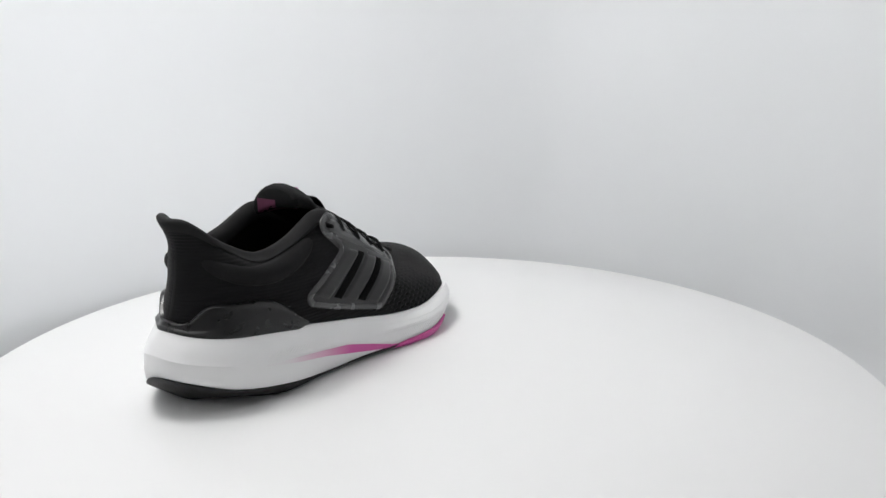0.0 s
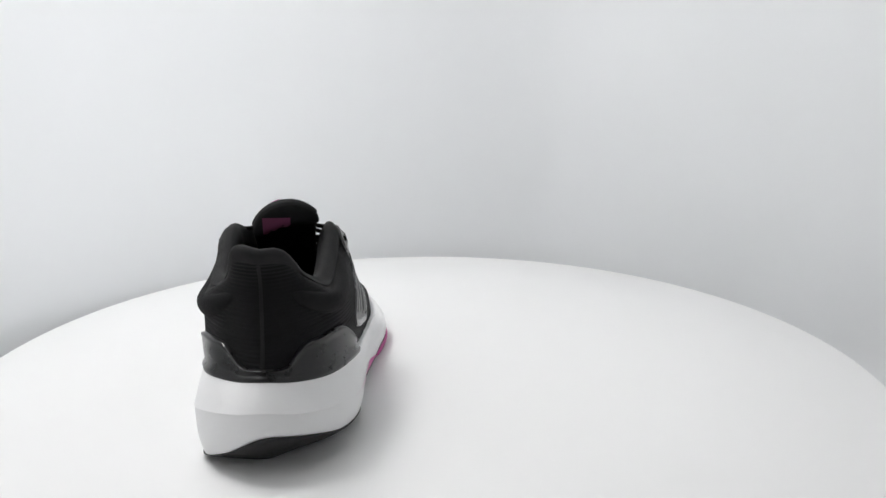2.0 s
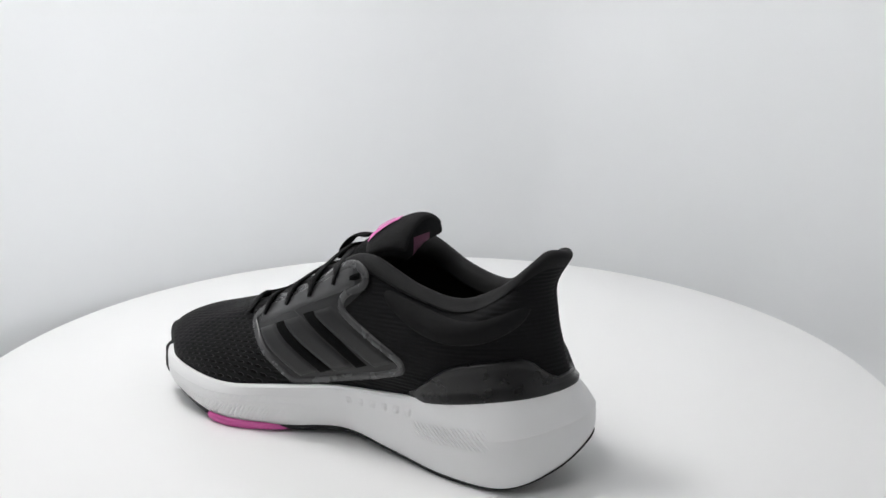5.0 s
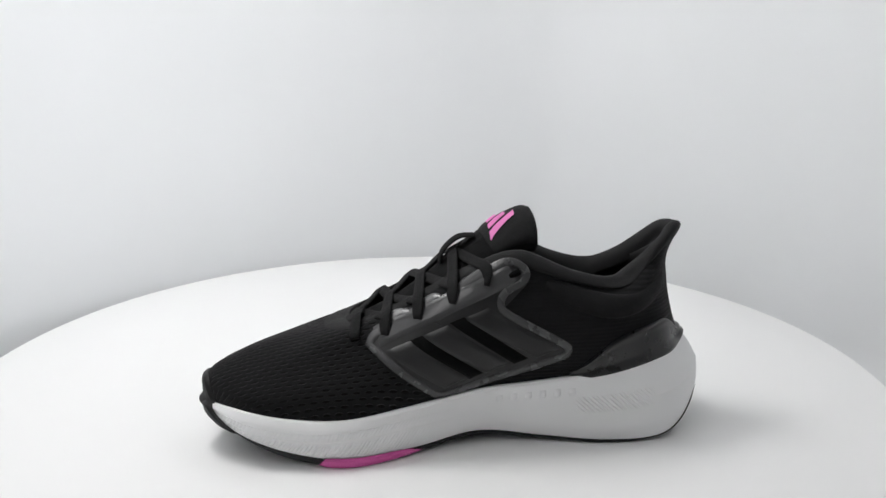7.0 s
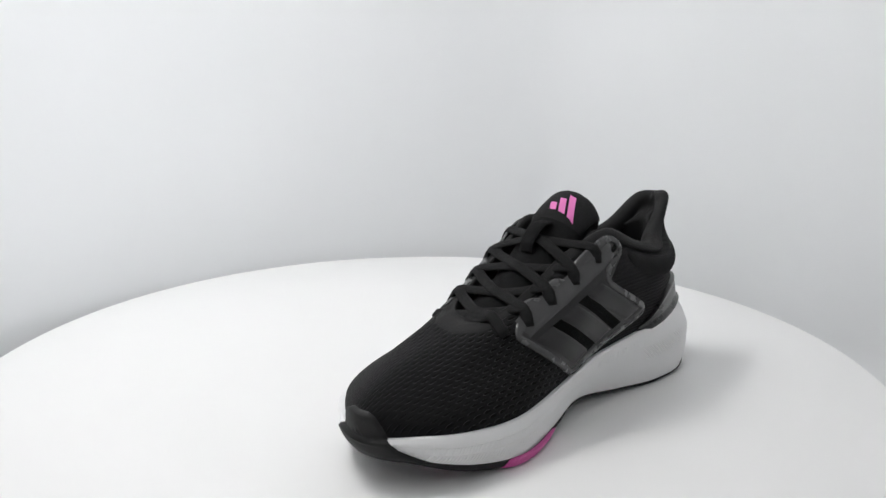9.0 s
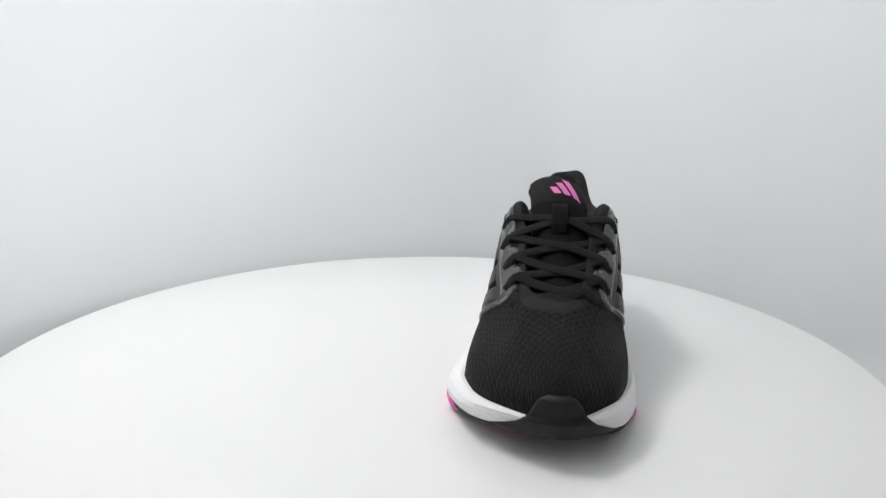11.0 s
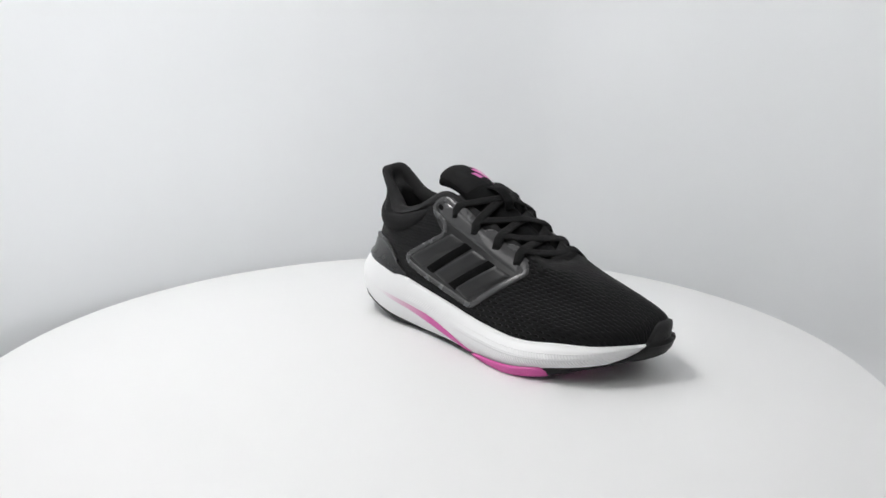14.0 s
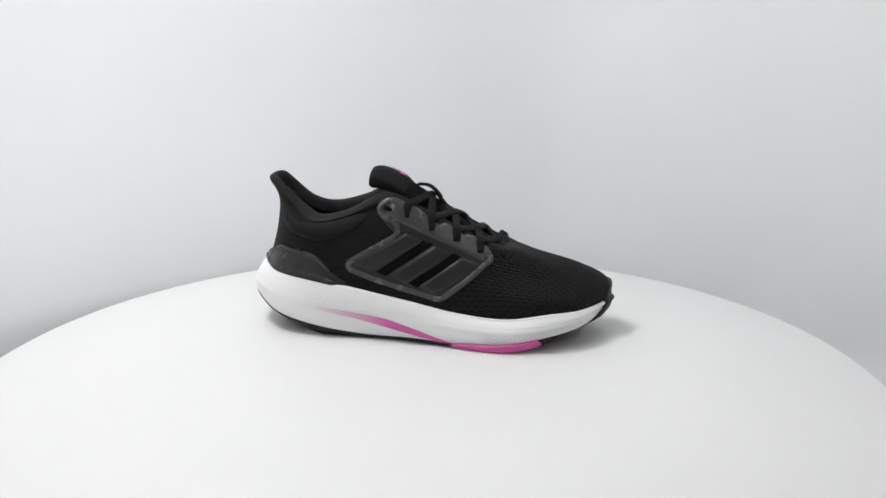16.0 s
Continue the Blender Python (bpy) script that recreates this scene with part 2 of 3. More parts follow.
def build_shoe():
    shoe = new("running_shoe")
    tagged(shoe, "black mesh running shoe with white foam sole and pink accents", "shoe")
    rows = 26

    # upper shell: feather line to topline
    keys = np.stack([FEATHER, LOW, WAIST, HIGH, TOP])
    shell = np.stack([curve(keys[:, j], rows) for j in range(NS)], 1)
    # padded ankle pillows below the collar on both flanks
    for i in range(rows):
        nrm = outward(shell[i])
        x, z = shell[i, :, 0], shell[i, :, 2]
        pad = np.exp(-((x - 0.048 - (z - 0.08) * -0.5) / 0.020) ** 2 - ((z - 0.083) / 0.009) ** 2) * 0.0030
        shell[i] += nrm * pad[:, None]

    def girth(p):
        return (p[0], p[1] + (0.062 - p[2]) * 0.8 * math.tanh(p[1] / 0.015))
    uv = [[girth(p) for p in row] for row in shell]
    upper = part("upper", skin(shell, close_v=True, uv=uv), KNIT, shoe, "black engineered mesh upper with perforated vamp")

    def tree_of(ob):
        return BVHTree.FromPolygons([v.co.copy() for v in ob.data.vertices], [tuple(p.vertices) for p in ob.data.polygons])
    # a finer copy of the same surface, on which overlays are laid
    dense = np.stack([curve(row, NS * 3, True) for row in shell])
    dense = np.stack([curve(dense[:, j], 76) for j in range(NS * 3)], 1)
    cells = [(i * NS * 3 + j, i * NS * 3 + (j + 1) % (NS * 3), (i + 1) * NS * 3 + (j + 1) % (NS * 3), (i + 1) * NS * 3 + j) for i in range(75) for j in range(NS * 3)]
    skin_tree = BVHTree.FromPolygons([Vector(p) for p in dense.reshape(-1, 3)], cells)

    # seam down the back of the heel
    g = [[shell[i, j] + outward(shell[i])[j] * (0.0006 if j == 0 else -0.0002) for j in (NS - 1, 0, 1)] for i in range(rows)]
    part("heel_seam", skin(g), LINING, shoe)

    # collar: padded smooth band that rolls over the edge and lines the inside
    band = np.stack([curve(shell[:, j], 60)[54] for j in range(NS)])
    nb, nt = outward(band), outward(TOP)
    up = np.array([0, 0, 1.0])
    k = np.interp(TOP[:, 0], [0.105, 0.130], [1.0, 0.22])[:, None]      # thick round the ankle, thin along the throat
    o = np.interp(TOP[:, 0], [0.022, 0.045], [0.15, 1.0])[:, None]       # no outer roll on the heel tab
    collar = np.stack([band + nb * 0.0002, band * 0.5 + TOP * 0.5 + (nb + nt) * 0.0012 * k * o, TOP + (nt * 0.0018 * o + up * 0.0008) * k, TOP + (up * 0.0030 - nt * 0.0012) * k,
                       TOP + (up * 0.0028 - nt * 0.0045) * k, TOP - nt * 0.0078 * k - up * 0.001, TOP - nt * 0.0088 * k - up * 0.008,
                       HIGH - outward(HIGH) * 0.0105, WAIST - outward(WAIST) * 0.009, LOW - outward(LOW) * 0.0085, FEATHER - outward(FEATHER) * 0.010 + up * 0.002])
    collar = np.stack([curve(collar[:, j], 40) for j in range(NS)], 1)
    part("collar_lining", skin(collar, close_v=True), LINING, shoe, "smooth padded black collar and lining")
    bed = FEATHER - outward(FEATHER) * 0.009 + up * 0.003
    part("insole", skin(np.stack([bed, bed * np.array([0.97, 0.5, 1]) + np.array([0.004, 0, -0.002])]), close_v=True, cap1=True), LINING, shoe)

    # midsole and outsole
    crest = np.stack([FEATHER + outward(FEATHER) * 0.0022, FEATHER + outward(FEATHER) * 0.0030 - up * 0.0012])
    mids = np.stack([curve(np.stack([EDGE, EDGE * 0.6 + BULGE * 0.4 + outward(BULGE) * 0.0012, BULGE])[:, j], 9) for j in range(NS)], 1)
    tops = np.stack([curve(np.stack([BULGE, BULGE * 0.5 + FEATHER * 0.5 + outward(BULGE) * 0.0018, crest[1]])[:, j], 9) for j in range(NS)], 1)
    mid = np.concatenate([[EDGE - outward(EDGE) * 0.004], mids, tops[1:], crest[:1], [FEATHER - outward(FEATHER) * 0.004]])
    lv = np.concatenate([[0.0], np.linspace(0, 0.5, 9), np.linspace(0.5, 1, 9)[1:], [1.0, 1.0]])
    muv = [[(p[0], lv[i]) for p in row] for i, row in enumerate(mid)]
    midsole = part("midsole", skin(mid, close_v=True, uv=muv), FOAM, shoe, "thick white foam midsole with flared heel")
    midsole.data.set_sharp_from_angle(angle=radians(16))
    sole_tree = tree_of(midsole)
    # row of raised marks on the left flank
    for k in range(6):
        xs, zs = 0.122 - 0.0078 * k, 0.0265 + 0.0006 * k
        g = []
        for a in np.linspace(0, 1, 5):
            row = []
            for b in np.linspace(0, 1, 5):
                h = sole_tree.ray_cast(Vector((xs - 0.0042 * a, 0.2, zs + 0.0052 * b)), Vector((0, -1, 0)))[0]
                row.append(h + Vector((0, 0.0006 if 0 < a < 1 and 0 < b < 1 else -0.0002, 0)))
            g.append(row)
        part("sole_mark", skin(g), FOAM, midsole)
    tread = np.stack([EDGE - outward(EDGE) * 0.0005 + up * 0.0008, EDGE + outward(EDGE) * 0.0006, EDGE * 0.45 + GROUND * 0.55 + outward(EDGE) * 0.0012 - up * 0.0008, GROUND, GROUND - outward(GROUND) * 0.006 + up * 0.0002])
    tread = np.stack([curve(tread[:, j], 14) for j in range(NS)], 1)
    tread_tree = tree_of(part("outsole", skin(tread, close_v=True, cap1=True), RUBBER, shoe, "black rubber outsole"))

    # pink forefoot pods on both edges
    for sign in (1, -1):
        fore = 0.217 if sign > 0 else 0.229
        cols = [j for j in range(NS) if 0.156 < tread[5, j, 0] < fore and tread[5, j, 1] * sign > 0]
        cols.sort(key=lambda j: tread[5, j, 0])
        pod = tread[:11, cols].copy()
        for i in range(11):
            pod[i] += (outward(tread[i])[cols]) * 0.0014
        pod[0, :, 2] += 0.0006
        # the pod thins to both ends and bellies out in the middle
        xs = pod[-1, :, 0]
        s = (xs - xs.min()) / (xs.max() - xs.min())
        full = np.clip(np.minimum((s + 0.02) / (0.30 if sign > 0 else 0.16), (1.02 - s) / (0.10 if sign > 0 else 0.04)), 0, 1) ** 0.7
        foot = pod[-1].copy()
        pod = foot + (pod - foot) * full[None, :, None]
        pod += outward(tread[5])[cols][None] * (0.0012 * (full - 0.6))[None, :, None]
        pod[:, :, 2] = np.maximum(pod[:, :, 2], 0.0003)
        part("outsole_pod", skin(pod), PINK, shoe, "pink rubber forefoot pod")

    # pink rubber under the lifted forefoot
    g = []
    for x in np.linspace(0.172, 0.240, 16):
        flanks = [GROUND[GROUND[:, 1] > 0.004], GROUND[GROUND[:, 1] < 0.004]]
        ends = []
        for f in flanks:
            f = f[np.argsort(f[:, 0])]
            ends.append(np.array([x, np.interp(x, f[:, 0], f[:, 1]), np.interp(x, f[:, 0], f[:, 2])]))
        lo, hi = ends[0] * 0.9 + ends[1] * 0.1, ends[0] * 0.1 + ends[1] * 0.9
        g.append([lo + (hi - lo) * v - up * (0.0010 if 0 < v < 1 else 0.0002) for v in np.linspace(0, 1, 9)])
    g = np.array(g)
    g[:, :, 2] = np.maximum(g[:, :, 2], 0.0004)
    part("forefoot_outsole", skin(g), PINK, shoe, "pink rubber forefoot tread")

    # pink flash low on the right flank
    cols = sorted([j for j in range(NS) if 0.040 < EDGE[j, 0] < 0.164 and EDGE[j, 1] < 0], key=lambda j: EDGE[j, 0])
    strip = []
    for w in np.linspace(0, 1, 7):
        line = []
        for j in cols:
            x = EDGE[j, 0]
            brow = np.interp(x, [0.040, 0.067, 0.085, 0.111, 0.1365, 0.158, 0.163], [0.0262, 0.0245, 0.0223, 0.0188, 0.0118, 0.0052, 0.0046])
            sill = np.interp(x, [0.040, 0.067, 0.089, 0.111, 0.1365, 0.153, 0.163], [0.0258, 0.0209, 0.0172, 0.0122, 0.0066, 0.0034, 0.0030])
            z = sill + (brow - sill) * w
            hit = sole_tree.ray_cast(Vector((x, -0.2, z)), Vector((0, 1, 0)))[0]
            p = hit if hit else Vector(EDGE[j])
            line.append((p.x, p.y - 0.0004, p.z))
        strip.append(line)
    part("sole_flash", skin(strip), FLASH, shoe, "printed pink stripe fading to white")

    # heel clip
    feet = [j for j in range(NS) if FEATHER[j, 0] < 0.084]
    feet.sort(key=lambda j: (j + NS // 2) % NS)
    clip = []
    fine = np.stack([curve(shell[:, j], 80) for j in range(NS)], 1)
    bare = [outward(fine[i]) for i in range(42)]
    tops = []
    for j in feet:
        x, y = FEATHER[j, 0], abs(FEATHER[j, 1])
        wing = np.interp(x, [0.030, 0.046, 0.058, 0.066, 0.072, 0.078, 0.083], [0.0160, 0.0175, 0.0172, 0.0145, 0.0085, 0.0025, 0.0006])
        tops.append(min(wing, np.interp(y, [0.0, 0.008, 0.012, 0.016, 0.020, 0.026], [0.0030, 0.0035, 0.0050, 0.0110, 0.0145, 0.0205])))
    tops = np.convolve(np.pad(tops, 2, mode="edge"), np.array([1, 2, 3, 2, 1]) / 9.0, "valid")
    for w in (0, 0.12, 0.25, 0.4, 0.55, 0.7, 0.82, 0.9, 0.95, 0.985, 1.0):
        line = []
        for j, wing in zip(feet, tops):
            zt = FEATHER[j, 2] + 0.0005 + wing * w
            at = np.interp(zt, fine[:40, j, 2], np.arange(40))
            i, f = int(at), at - int(at)
            p = fine[i, j] * (1 - f) + fine[i + 1, j] * f
            n = bare[i][j] * (1 - f) + bare[i + 1][j] * f
            fade = min(1.0, (0.084 - FEATHER[j, 0]) / 0.010)
            line.append(p + n * fade * (0.0019 if w < 0.9 else 0.0024 if w < 0.98 else 0.0018 if w < 1 else 0.0001))
        clip.append(line)
    run = {j: min(1.0, 0.1 + (0.084 - FEATHER[j, 0]) / 0.014) for j in feet}      # thins out to the front ends
    lip = [FEATHER[j] + outward(FEATHER)[j] * 0.0033 * run[j] - up * 0.0016 * run[j] for j in feet]
    lip2 = [FEATHER[j] + outward(FEATHER)[j] * 0.0036 * run[j] + up * 0.0006 * run[j] for j in feet]
    part("heel_clip", skin([lip, lip2] + clip[1:]), CLIP, shoe, "glossy black moulded heel clip")

    # toe bumper, wrapped round the tip
    tip = Vector((0.245, 0.006, 0))
    bumper = []
    for w in np.linspace(0, 1, 24):
        z = 0.0150 + 0.0250 * w
        half = math.radians(np.interp(w, [0, 0.12, 0.3, 0.5, 0.75, 0.92, 1], [72, 60, 41, 30, 24, 18, 10]))
        line = []
        for a in np.linspace(-half, half, 25):
            way = Vector((math.cos(a), math.sin(a), 0))
            o = Vector((tip.x, tip.y, z)) + way * 0.2
            hits = [h for h in (tree.ray_cast(o, -way)[0] for tree in (skin_tree, sole_tree, tread_tree)) if h and h.x > 0.22]
            best = min(hits, key=lambda h: (h - o).length) if hits else Vector((tip.x, tip.y, z)) + way * 0.026
            line.append(best + way * (0.0022 if 0 < w < 1 and abs(a) < half else 0.0002))
        bumper.append(line)
    nose = part("toe_bumper", skin(bumper), RUBBER, shoe, "black rubber toe bumper")
    nose_tree = tree_of(nose)
    for k, tall in enumerate((0.0022, 0.0040, 0.0058)):
        g = []
        for a in np.linspace(0, 1, 4):
            row = []
            for b in np.linspace(0, 1, 4):
                h = nose_tree.ray_cast(Vector((0.4, 0.0025 + 0.0034 * k + 0.0020 * a - 0.5 * tall * b, 0.0275 + tall * b)), Vector((-1, 0, 0)))[0]
                row.append((h or Vector((0.275, 0.006, 0.025))) + Vector((0.0004 if 0 < a < 1 and 0 < b < 1 else -0.0001, 0, 0)))
            g.append(row)
        part("bumper_mark", skin(g), RUBBER, nose)

    # side cages
    def lobe(c, sign, lift):
        """On the flank, riding over the collar where the cage reaches it."""
        return flank(c[0], c[1], sign, lift + float(np.interp(c[1], [0.090, 0.098], [0.0, 0.0016])))

    def flank(x, z, sign, lift):
        o = Vector((x, 0.2 * sign, z))
        h = skin_tree.ray_cast(o, Vector((0, -sign, 0)))
        if h[0] is None:
            return flank(x, z - 0.001, sign, lift)
        nrm = Vector()
        for dx, dz in ((0, 0), (0.0015, 0), (-0.0015, 0), (0, 0.0015), (0, -0.0015)):
            m = skin_tree.ray_cast(o + Vector((dx, 0, dz)), Vector((0, -sign, 0)))[1]
            if m is not None:
                nrm += m if m.y * sign > 0 else -m
        return h[0] + nrm.normalized() * lift

    outline = [(115.5, 105), (107.5, 102), (104.8, 96.5), (107.8, 91.2), (116, 87.5), (118.5, 83.5), (115.5, 79), (87, 62.5), (82, 57.5), (83.5, 52), (92, 48.5), (110, 42.7),
               (146, 33.2), (153, 32.5), (158, 35), (187, 57.5), (189.5, 62), (186, 67), (179.5, 69.5), (176, 75), (168.5, 77.5), (163.5, 76.5), (159.5, 82.5), (152, 86),
               (147, 84.5), (142, 90.5), (135, 95), (126, 100)]
    ring = curve(np.array(outline) / 1000.0, 1400, True)
    step = np.concatenate([[0], np.cumsum(np.linalg.norm(np.roll(ring, -1, 0) - ring, axis=1))])
    even = np.linspace(0, step[-1], 240, endpoint=False)
    ring = np.stack([np.interp(even, step, np.append(ring[:, k], ring[0, k])) for k in (0, 1)], -1)
    tang = np.roll(ring, -1, 0) - np.roll(ring, 1, 0)
    tang /= np.linalg.norm(tang, axis=1, keepdims=True)
    inner = np.stack([-tang[:, 1], tang[:, 0]], -1)
    if np.sum((ring.mean(0) - ring) * inner) < 0:
        inner = -inner
    inner = sum(np.roll(inner, k, 0) for k in range(-5, 6))
    inner /= np.linalg.norm(inner, axis=1, keepdims=True)

    def slant(x0, z0, x1, z1, width, sign, lift, n=16, m=6, wx=1.0, wz=-0.42):
        """A bar on the flank between two points, of a given width along (wx, wz)."""
        g = []
        for v in np.linspace(0, 1, m):
            g.append([lobe((x0 + (x1 - x0) * s + (v - 0.5) * width * wx, z0 + (z1 - z0) * s + (v - 0.5) * width * wz), sign,
                            lift if 0 < v < 1 and 0 < s < 1 else 0.00062) for s in np.linspace(0, 1, n)])
        return skin(g)

    for sign in (1, -1):
        cage = part("side_cage", skin([[lobe(c, sign, 0.0005) for c in (ring * k + ring.mean(0) * (1 - k))] for k in np.linspace(1, 0.02, 16)], close_v=True), BAR, shoe,
                    "smoke grey moulded side cage with three bars")
        tube = []
        for d, lift in ((0.0, 0.0002), (0.0003, 0.0010), (0.0009, 0.0014), (0.0024, 0.0013), (0.0034, 0.0013), (0.0040, 0.0009), (0.0042, 0.0004)):
            rr = ring + inner * d
            line = np.array([lobe(c, sign, lift) for c in rr])
            for _ in range(3):
                line = (np.roll(line, 1, 0) + 2 * line + np.roll(line, -1, 0)) / 4
            tube.append(line)
        part("cage_rim", skin(tube, close_v=True), TPU, cage, "smoke grey rim")
        part("eyestay", slant(0.1840, 0.0640, 0.1140, 0.0975, 0.0090, sign, 0.0015, 30, 8, 0.42, 0.91), GLOSS, cage, "smoke grey glossy eyestay band")
        for x0, z0, x1, z1 in ((0.1335, 0.0780, 0.0940, 0.0552), (0.1545, 0.0692, 0.1210, 0.0472), (0.1735, 0.0610, 0.1430, 0.0405)):
            part("cage_bar", slant(x0, z0, x1, z1, 0.0132, sign, 0.0016, 22, 9), BAR, cage, "raised dark grey bar")
        # Windows and eyelet are laid-on patches; the recess shade is in their colour.
        for x0, z0, x1, z1 in ((0.1430, 0.0745, 0.1090, 0.0510), (0.1645, 0.0650, 0.1328, 0.0435)):
            part("cage_slot", slant(x0, z0, x1, z1, 0.0072, sign, 0.0011), SLOT, cage, "black mesh window, its recess shade painted in")
        part("eyelet", slant(0.1166, 0.0957, 0.1105, 0.0981, 0.0030, sign, 0.0020, 6, 4, 0.3, 0.9), SLOT, cage)

    # plain overlay round the front of the throat
    front = sorted([j for j in range(NS) if TOP[j, 0] > 0.183], key=lambda j: j)
    g = [[shell[i, j] + np.array([0.25, 0, 0.9]) * (0.0006 if 21 < i < 25 and 0 < n < len(front) - 1 else -0.0003) for n, j in enumerate(front)] for i in range(21, 26)]
    part("vamp_overlay", skin(g), LINING, shoe, "plain black overlay round the throat")

    # padded ankle rolls below the collar
    for sign in (1, -1):
        line = curve(np.array([(26, 90), (33, 84), (45, 79), (60, 78.5), (75, 82), (88, 87.5), (96, 92)]) / 1000.0, 28)
        g = []
        for i, (x, z) in enumerate(line):
            t = line[min(i + 1, 27)] - line[max(i - 1, 0)]
            t /= np.linalg.norm(t)
            end = math.sin(math.pi * (i + 0.2) / 27.4) ** 0.45
            g.append([flank(x - t[1] * v * 0.0065 * end, z + t[0] * v * 0.0065 * end, sign, 0.0029 * end * max(0.0, 1 - v * v) ** 0.6 - 0.0002) for v in np.linspace(-1, 1, 11)])
        part("ankle_pad", skin(g), KNIT_PLAIN, shoe, "padded black ankle roll")

    # tongue
    path = curve(np.array([(206, 61, 1.5), (190, 66, 2.5), (170, 75, 3.5), (150, 88.5, 4), (132, 102, 4.5), (116, 112.5, 5.5), (105, 116.5, 7), (99, 117.5, 7.5), (95.5, 117.5, 5.5)]) / 1000.0, 40)
    tongue = []
    for i, (x, z, h) in enumerate(path):
        t = path[min(i + 1, 39)] - path[max(i - 1, 0)]
        nx, nz = t[1], -t[0]
        k = math.hypot(nx, nz)
        nx, nz = nx / k, nz / k
        w = np.interp(i, [0, 10, 24, 34, 37, 39], [0.015, 0.018, 0.019, 0.0192, 0.0188, 0.0172])
        ringp = []
        for a in np.linspace(0, 2 * math.pi, 32, endpoint=False):
            y = w * math.copysign(abs(math.cos(a)) ** 0.7, math.cos(a))
            o = h * math.copysign(abs(math.sin(a)) ** 0.8, math.sin(a)) - 0.006 * (y / w) ** 2 * w / 0.018
            lean = math.radians(np.interp(i, [12, 34], [0.0, 13.0]))      # the tongue's upper end leans to the shoe's left
            y, o = y * math.cos(lean) + o * math.sin(lean), o * math.cos(lean) - y * math.sin(lean)
            ringp.append((x + nx * o, y + np.interp(i, [16, 34], [0.001, -0.0030]), z + nz * o - np.interp(i, [20, 36], [0.0, 0.0015])))
        tongue.append(ringp)
    tng = part("tongue", skin(tongue, close_v=True, cap0=True, cap1=True), TONGUE, shoe, "padded black textile tongue")
    tongue_tree = tree_of(tng)
    # flat textile patch sewn over the upper front of the tongue
    face = np.array(tongue)
    g = []
    for i in range(22, 39):
        mid, row = face[i].mean(0), []
        for a in range(1, 16):
            edge = i in (22, 38) or a in (1, 15)
            way = face[i, a] - mid
            row.append(face[i, a] + way / np.linalg.norm(way) * (-0.0003 if edge else 0.0011))
        g.append(row)
    patch = part("tongue_patch", skin(g), PATCH, tng, "flat black sewn-on tongue patch")
    tongue_tree = tree_of(patch)

    whole_tree = tree_of(tng)

    def bare_tongue(x, y):
        return whole_tree.ray_cast(Vector((x, y, 0.3)), Vector((0, 0, -1)))[0] or Vector((x, y, 0.11))

    def on_tongue(x, y, lift):
        h = tongue_tree.ray_cast(Vector((x, y, 0.3)), Vector((0, 0, -1)))
        p = h[0] if h[0] else bare_tongue(x, y)
        return p + Vector((0.5, 0, 0.85)) * lift
    # mark of three slanted bars on the tongue
    for length, yo in ((0.0055, -0.0045), (0.0100, 0.0020), (0.0145, 0.0085)):
        g = [[on_tongue(0.1212 - length * s, yo + 0.0046 * v - 0.62 * length * s, 0.0009) for v in np.linspace(0, 1, 5)] for s in np.linspace(0, 1, 8)]
        part("tongue_mark", skin(g), INK, tng, "pink printed bar")
    # label inside the tongue
    g = []
    for s in np.linspace(0, 1, 6):
        row = []
        for v in np.linspace(-1, 1, 8):
            o = Vector((0.0, v * 0.008 + 0.001, 0.1150 - 0.010 * s))
            h = whole_tree.ray_cast(o, Vector((1, 0, 0)))
            p = h[0] if h[0] else Vector((0.1, o.y, o.z))
            row.append(p - Vector((0.0004, 0, 0)))
        g.append(row)
    part("size_label", skin(g), LABEL, tng, "dark pink woven label")

    # laces
    def ribbon(points, width, thick, name="lace", parent=shoe, mat=LACE):
        c = curve(np.array(points), 26)
        g = []
        for i in range(26):
            t = Vector(c[min(i + 1, 25)] - c[max(i - 1, 0)]).normalized()
            p = Vector(c[i])
            n = Vector((0.45, p.y * 9.0, 0.75)).normalized()
            side = t.cross(n).normalized()
            n = side.cross(t).normalized()
            g.append([p + side * (width / 2 * math.copysign(abs(math.cos(a)) ** 0.6, math.cos(a))) + n * (thick / 2 * math.sin(a)) for a in np.linspace(0, 2 * math.pi, 10, endpoint=False)])
        return part(name, skin(g, close_v=True, cap0=True, cap1=True), mat, parent)

    holes = [(0.1955, 0.0625), (0.1805, 0.0650), (0.1630, 0.0735), (0.1455, 0.0820), (0.1280, 0.0915)]

    def ridge(x, y):
        best = None
        for tree in (tongue_tree, whole_tree, skin_tree):
            h = tree.ray_cast(Vector((x, y, 0.3)), Vector((0, 0, -1)))[0]
            if h and (best is None or h.z > best.z):
                best = h
        return best if best else ridge(x, y * 0.8)

    def crossing(i, j, sign, raise_by):
        a, b = holes[i], holes[j]
        pts = [flank(a[0], a[1], sign, 0.0010), flank(a[0] - 0.002, a[1] + 0.007, sign, 0.0030)]
        mid = ridge((a[0] + b[0]) / 2 + 0.003, 0.001) + Vector((0.4, 0, 0.85)) * (raise_by + 0.0006)
        q = [flank(b[0] - 0.002, b[1] + 0.007, -sign, 0.0030), flank(b[0], b[1], -sign, 0.0010)]
        for e, w in ((pts[1], 0.42), (pts[1], 0.75), (None, 0), (q[0], 0.75), (q[0], 0.42)):
            if e is None:
                pts.append(mid)
                continue
            p = e.lerp(mid, w)
            p.z = e.z + (mid.z - e.z) * (0.6 * math.sin(w * math.pi / 2) + 0.4 * w)
            pts.append(p)
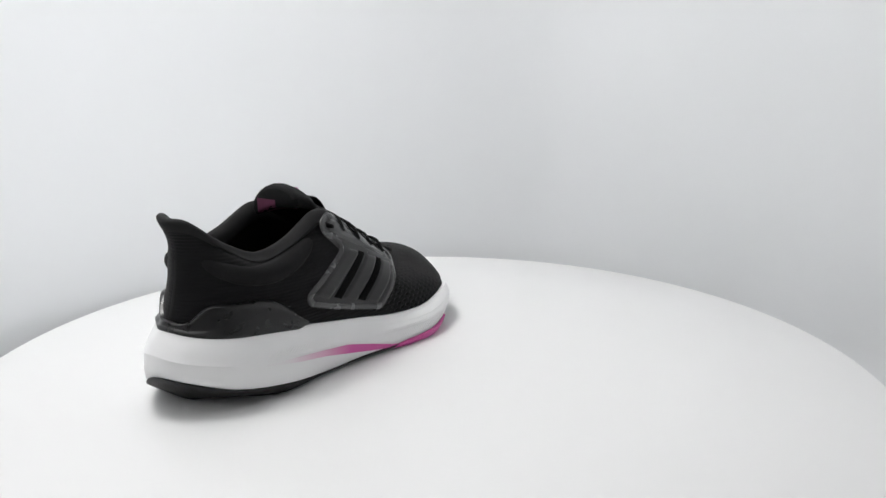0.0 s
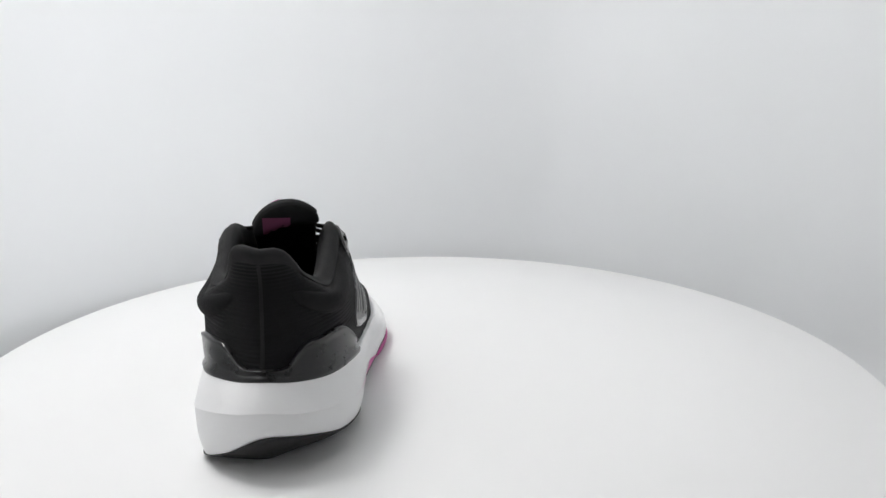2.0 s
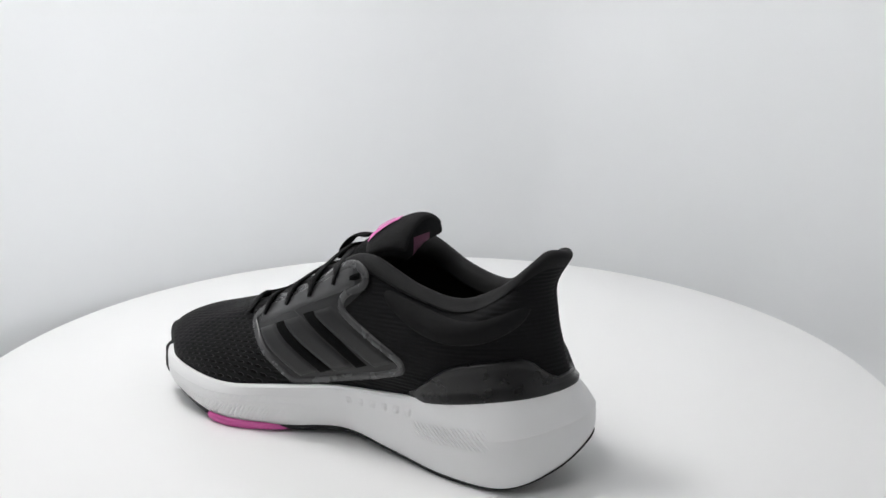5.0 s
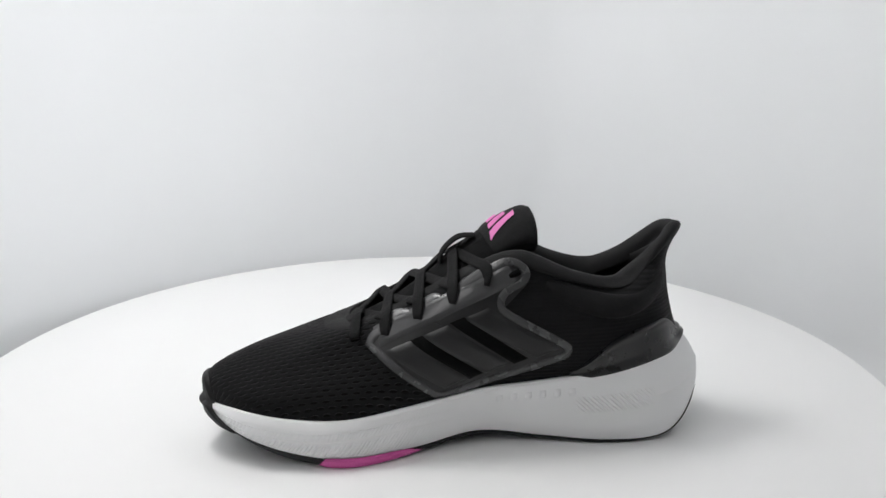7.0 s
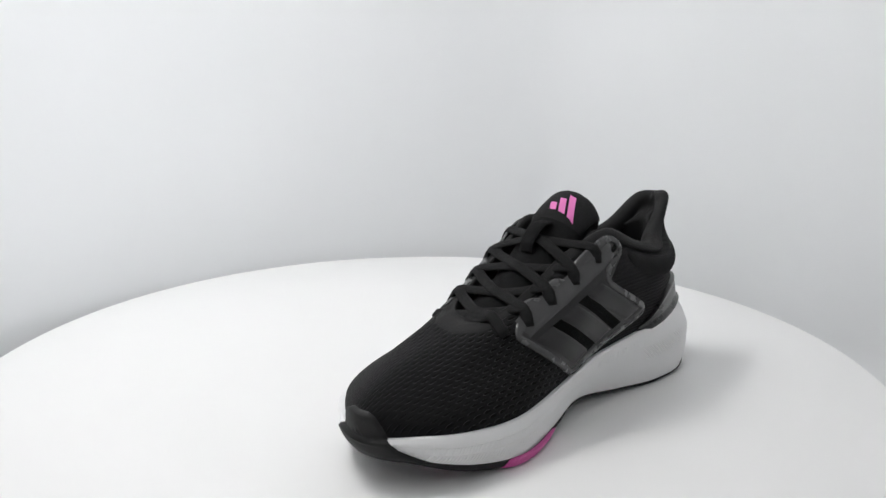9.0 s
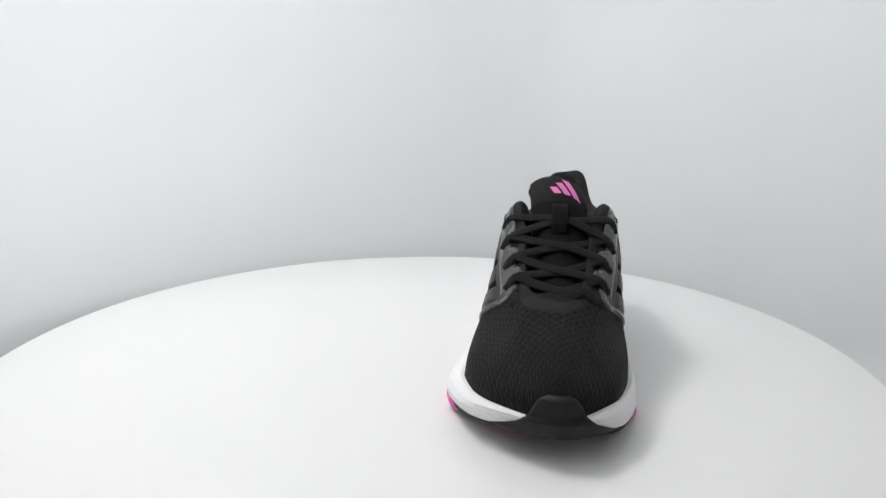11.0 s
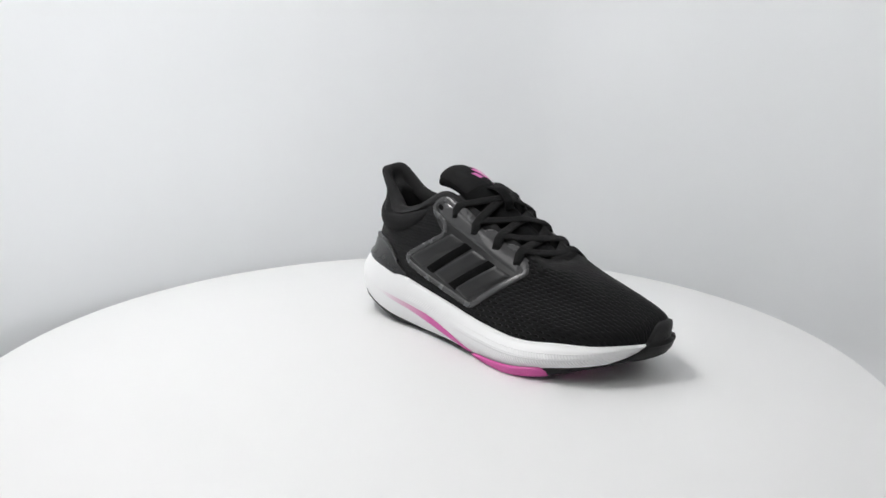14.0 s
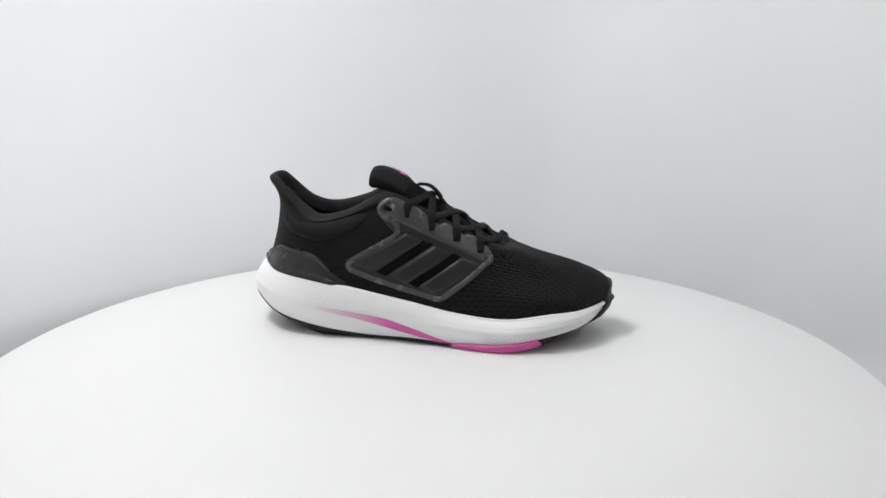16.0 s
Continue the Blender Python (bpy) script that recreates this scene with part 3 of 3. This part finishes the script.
        ribbon(pts + q, 0.0064, 0.0019)
    crossing(0, 0, 1, 0.0004)
    for i in range(4):
        crossing(i, i + 1, -1, 0.0002)
        crossing(i, i + 1, 1, 0.0020)
    # strap on the tongue that holds the laces
    ribbon([ridge(0.148, 0.0) + Vector((0, 0, 0.001)), ridge(0.144, 0) + Vector((0.002, 0, 0.0045)), ridge(0.135, 0) + Vector((0.003, 0, 0.0045)), ridge(0.129, 0.0) + Vector((0, 0, 0.001))], 0.010, 0.0016, "lace_loop", tng, TONGUE)
    return shoe


# ---- setting ----
def ring_of(r, z, n=128):
    return [(r * math.cos(2 * math.pi * k / n), r * math.sin(2 * math.pi * k / n), z) for k in range(n)]


def build_turntable():
    table = new("turntable")
    table.location = (0, 0, -0.0805)
    tagged(table, "round white display turntable with smooth matte rotating top", "turntable")
    prof = [(0.16, 0.0605), (0.17, 0.0585), (0.175, 0.0505), (0.18, 0.0025), (0.178, 0.0), (0.1, 0.0)]
    part("base", skin([ring_of(r, z) for r, z in prof], close_v=True, cap0=True, cap1=True), BASE, table, "low round grey motor base")
    prof = [(0.0005, 0.0), (0.15, 0.0), (0.2975, 0.0), (0.2992, -0.0006), (0.3, -0.002), (0.3, -0.016), (0.298, -0.018), (0.12, -0.020)]
    return part("platter", skin([ring_of(r, z) for r, z in prof], close_v=True, cap0=True, cap1=True), PLATTER, table, "round white matte platter")


def build_sweep():
    """White paper sweep: two flat walls that meet in a wide rounded corner and curve into the floor."""
    ctrl = [(-0.62, -0.80), (-0.50, -0.42), (-0.43, -0.08), (-0.36, 0.17), (-0.20, 0.355), (0.0, 0.435), (0.10, 0.45), (0.20, 0.415), (0.345, 0.24), (0.43, 0.0), (0.50, -0.38), (0.62, -0.80)]
    plan = curve(np.array(ctrl), 220)
    t = np.gradient(plan, axis=0)
    nrm = np.stack([t[:, 1], -t[:, 0]], -1)
    nrm /= np.linalg.norm(nrm, axis=1, keepdims=True)
    run = np.cumsum(np.linalg.norm(np.gradient(plan, axis=0), axis=1))
    fold = 0.0022 * np.sin(run * 15.0 + 0.6) + 0.0008 * np.sin(run * 41.0 + 2.0) + 0.0003 * np.sin(run * 83.0)
    plan = plan + nrm * fold[:, None]
    rows = []
    for inset, z in [(0.06, -0.081), (0.035, -0.078), (0.015, -0.066), (0.004, -0.045), (0.0, -0.01), (0.0, 0.3), (0.0, 0.6), (0.0, 0.95)]:
        rows.append([(*(p + n * inset), z) for p, n in zip(plan, nrm)])
    ob = part("backdrop", skin(rows), SWEEP)
    tagged(ob, "seamless white translucent diffuser backdrop curving round the platter", "backdrop", kind="structure")


    # Unseen board, added to keep the back lamps off the backdrop's foot.
    light_block = part("backdrop_light_block", skin([[(*(p - n * 0.012), z) for p, n in zip(plan, nrm)] for z in (-0.081, -0.05, -0.022)]), ROOM)
    tagged(light_block, "unseen grey light-blocking board added round the foot of the backdrop", "skirting board", kind="structure")


def box(name, lo, hi, mat, label, category):
    bm = bmesh.new()
    bmesh.ops.create_cube(bm, size=1.0)
    for v in bm.verts:
        v.co = Vector([(a + b) / 2 + c * (b - a) for a, b, c in zip(lo, hi, v.co)])
    ob = part(name, bm, mat, None, "", False)
    return tagged(ob, label, category, kind="structure")


def build_room():
    # Unseen shell, added to close the set; its grey sets the bounce light.
    box("floor", (-1.6, -1.8, -0.12), (1.6, 1.2, -0.0815), ROOM, "grey studio table surface under the turntable", "floor")
    box("wall_south", (-1.6, -1.9, -0.12), (1.6, -1.8, 1.7), ROOM, "plain grey studio wall behind the camera", "wall")
    box("wall_north", (-1.6, 1.2, -0.12), (1.6, 1.3, 1.7), ROOM, "plain grey studio wall behind the backdrop", "wall")
    box("wall_west", (-1.7, -1.9, -0.12), (-1.6, 1.3, 1.7), ROOM, "plain grey studio wall", "wall")
    box("wall_east", (1.6, -1.9, -0.12), (1.7, 1.3, 1.7), ROOM, "plain grey studio wall", "wall")
    box("ceiling", (-1.7, -1.9, 1.7), (1.7, 1.3, 1.8), ROOM, "plain grey studio ceiling", "ceiling")


build_room()
build_sweep()
platter = build_turntable()
shoe = build_shoe()


def motions():
    """The platter turns evenly and carries the shoe."""
    spots = [k * 0.25 for k in range(65)]
    rest = Matrix.Translation((-0.15465, -0.07583, 0.0)) @ Matrix.Rotation(radians(56.86), 4, "Z")
    walk(platter, [(t, pose(0, 0, 0.0805, 0, 0, TURN * t)) for t in spots])
    walk(shoe, [(t, pose(0, 0, 0, 0, 0, TURN * t) @ rest) for t in spots])


motions()
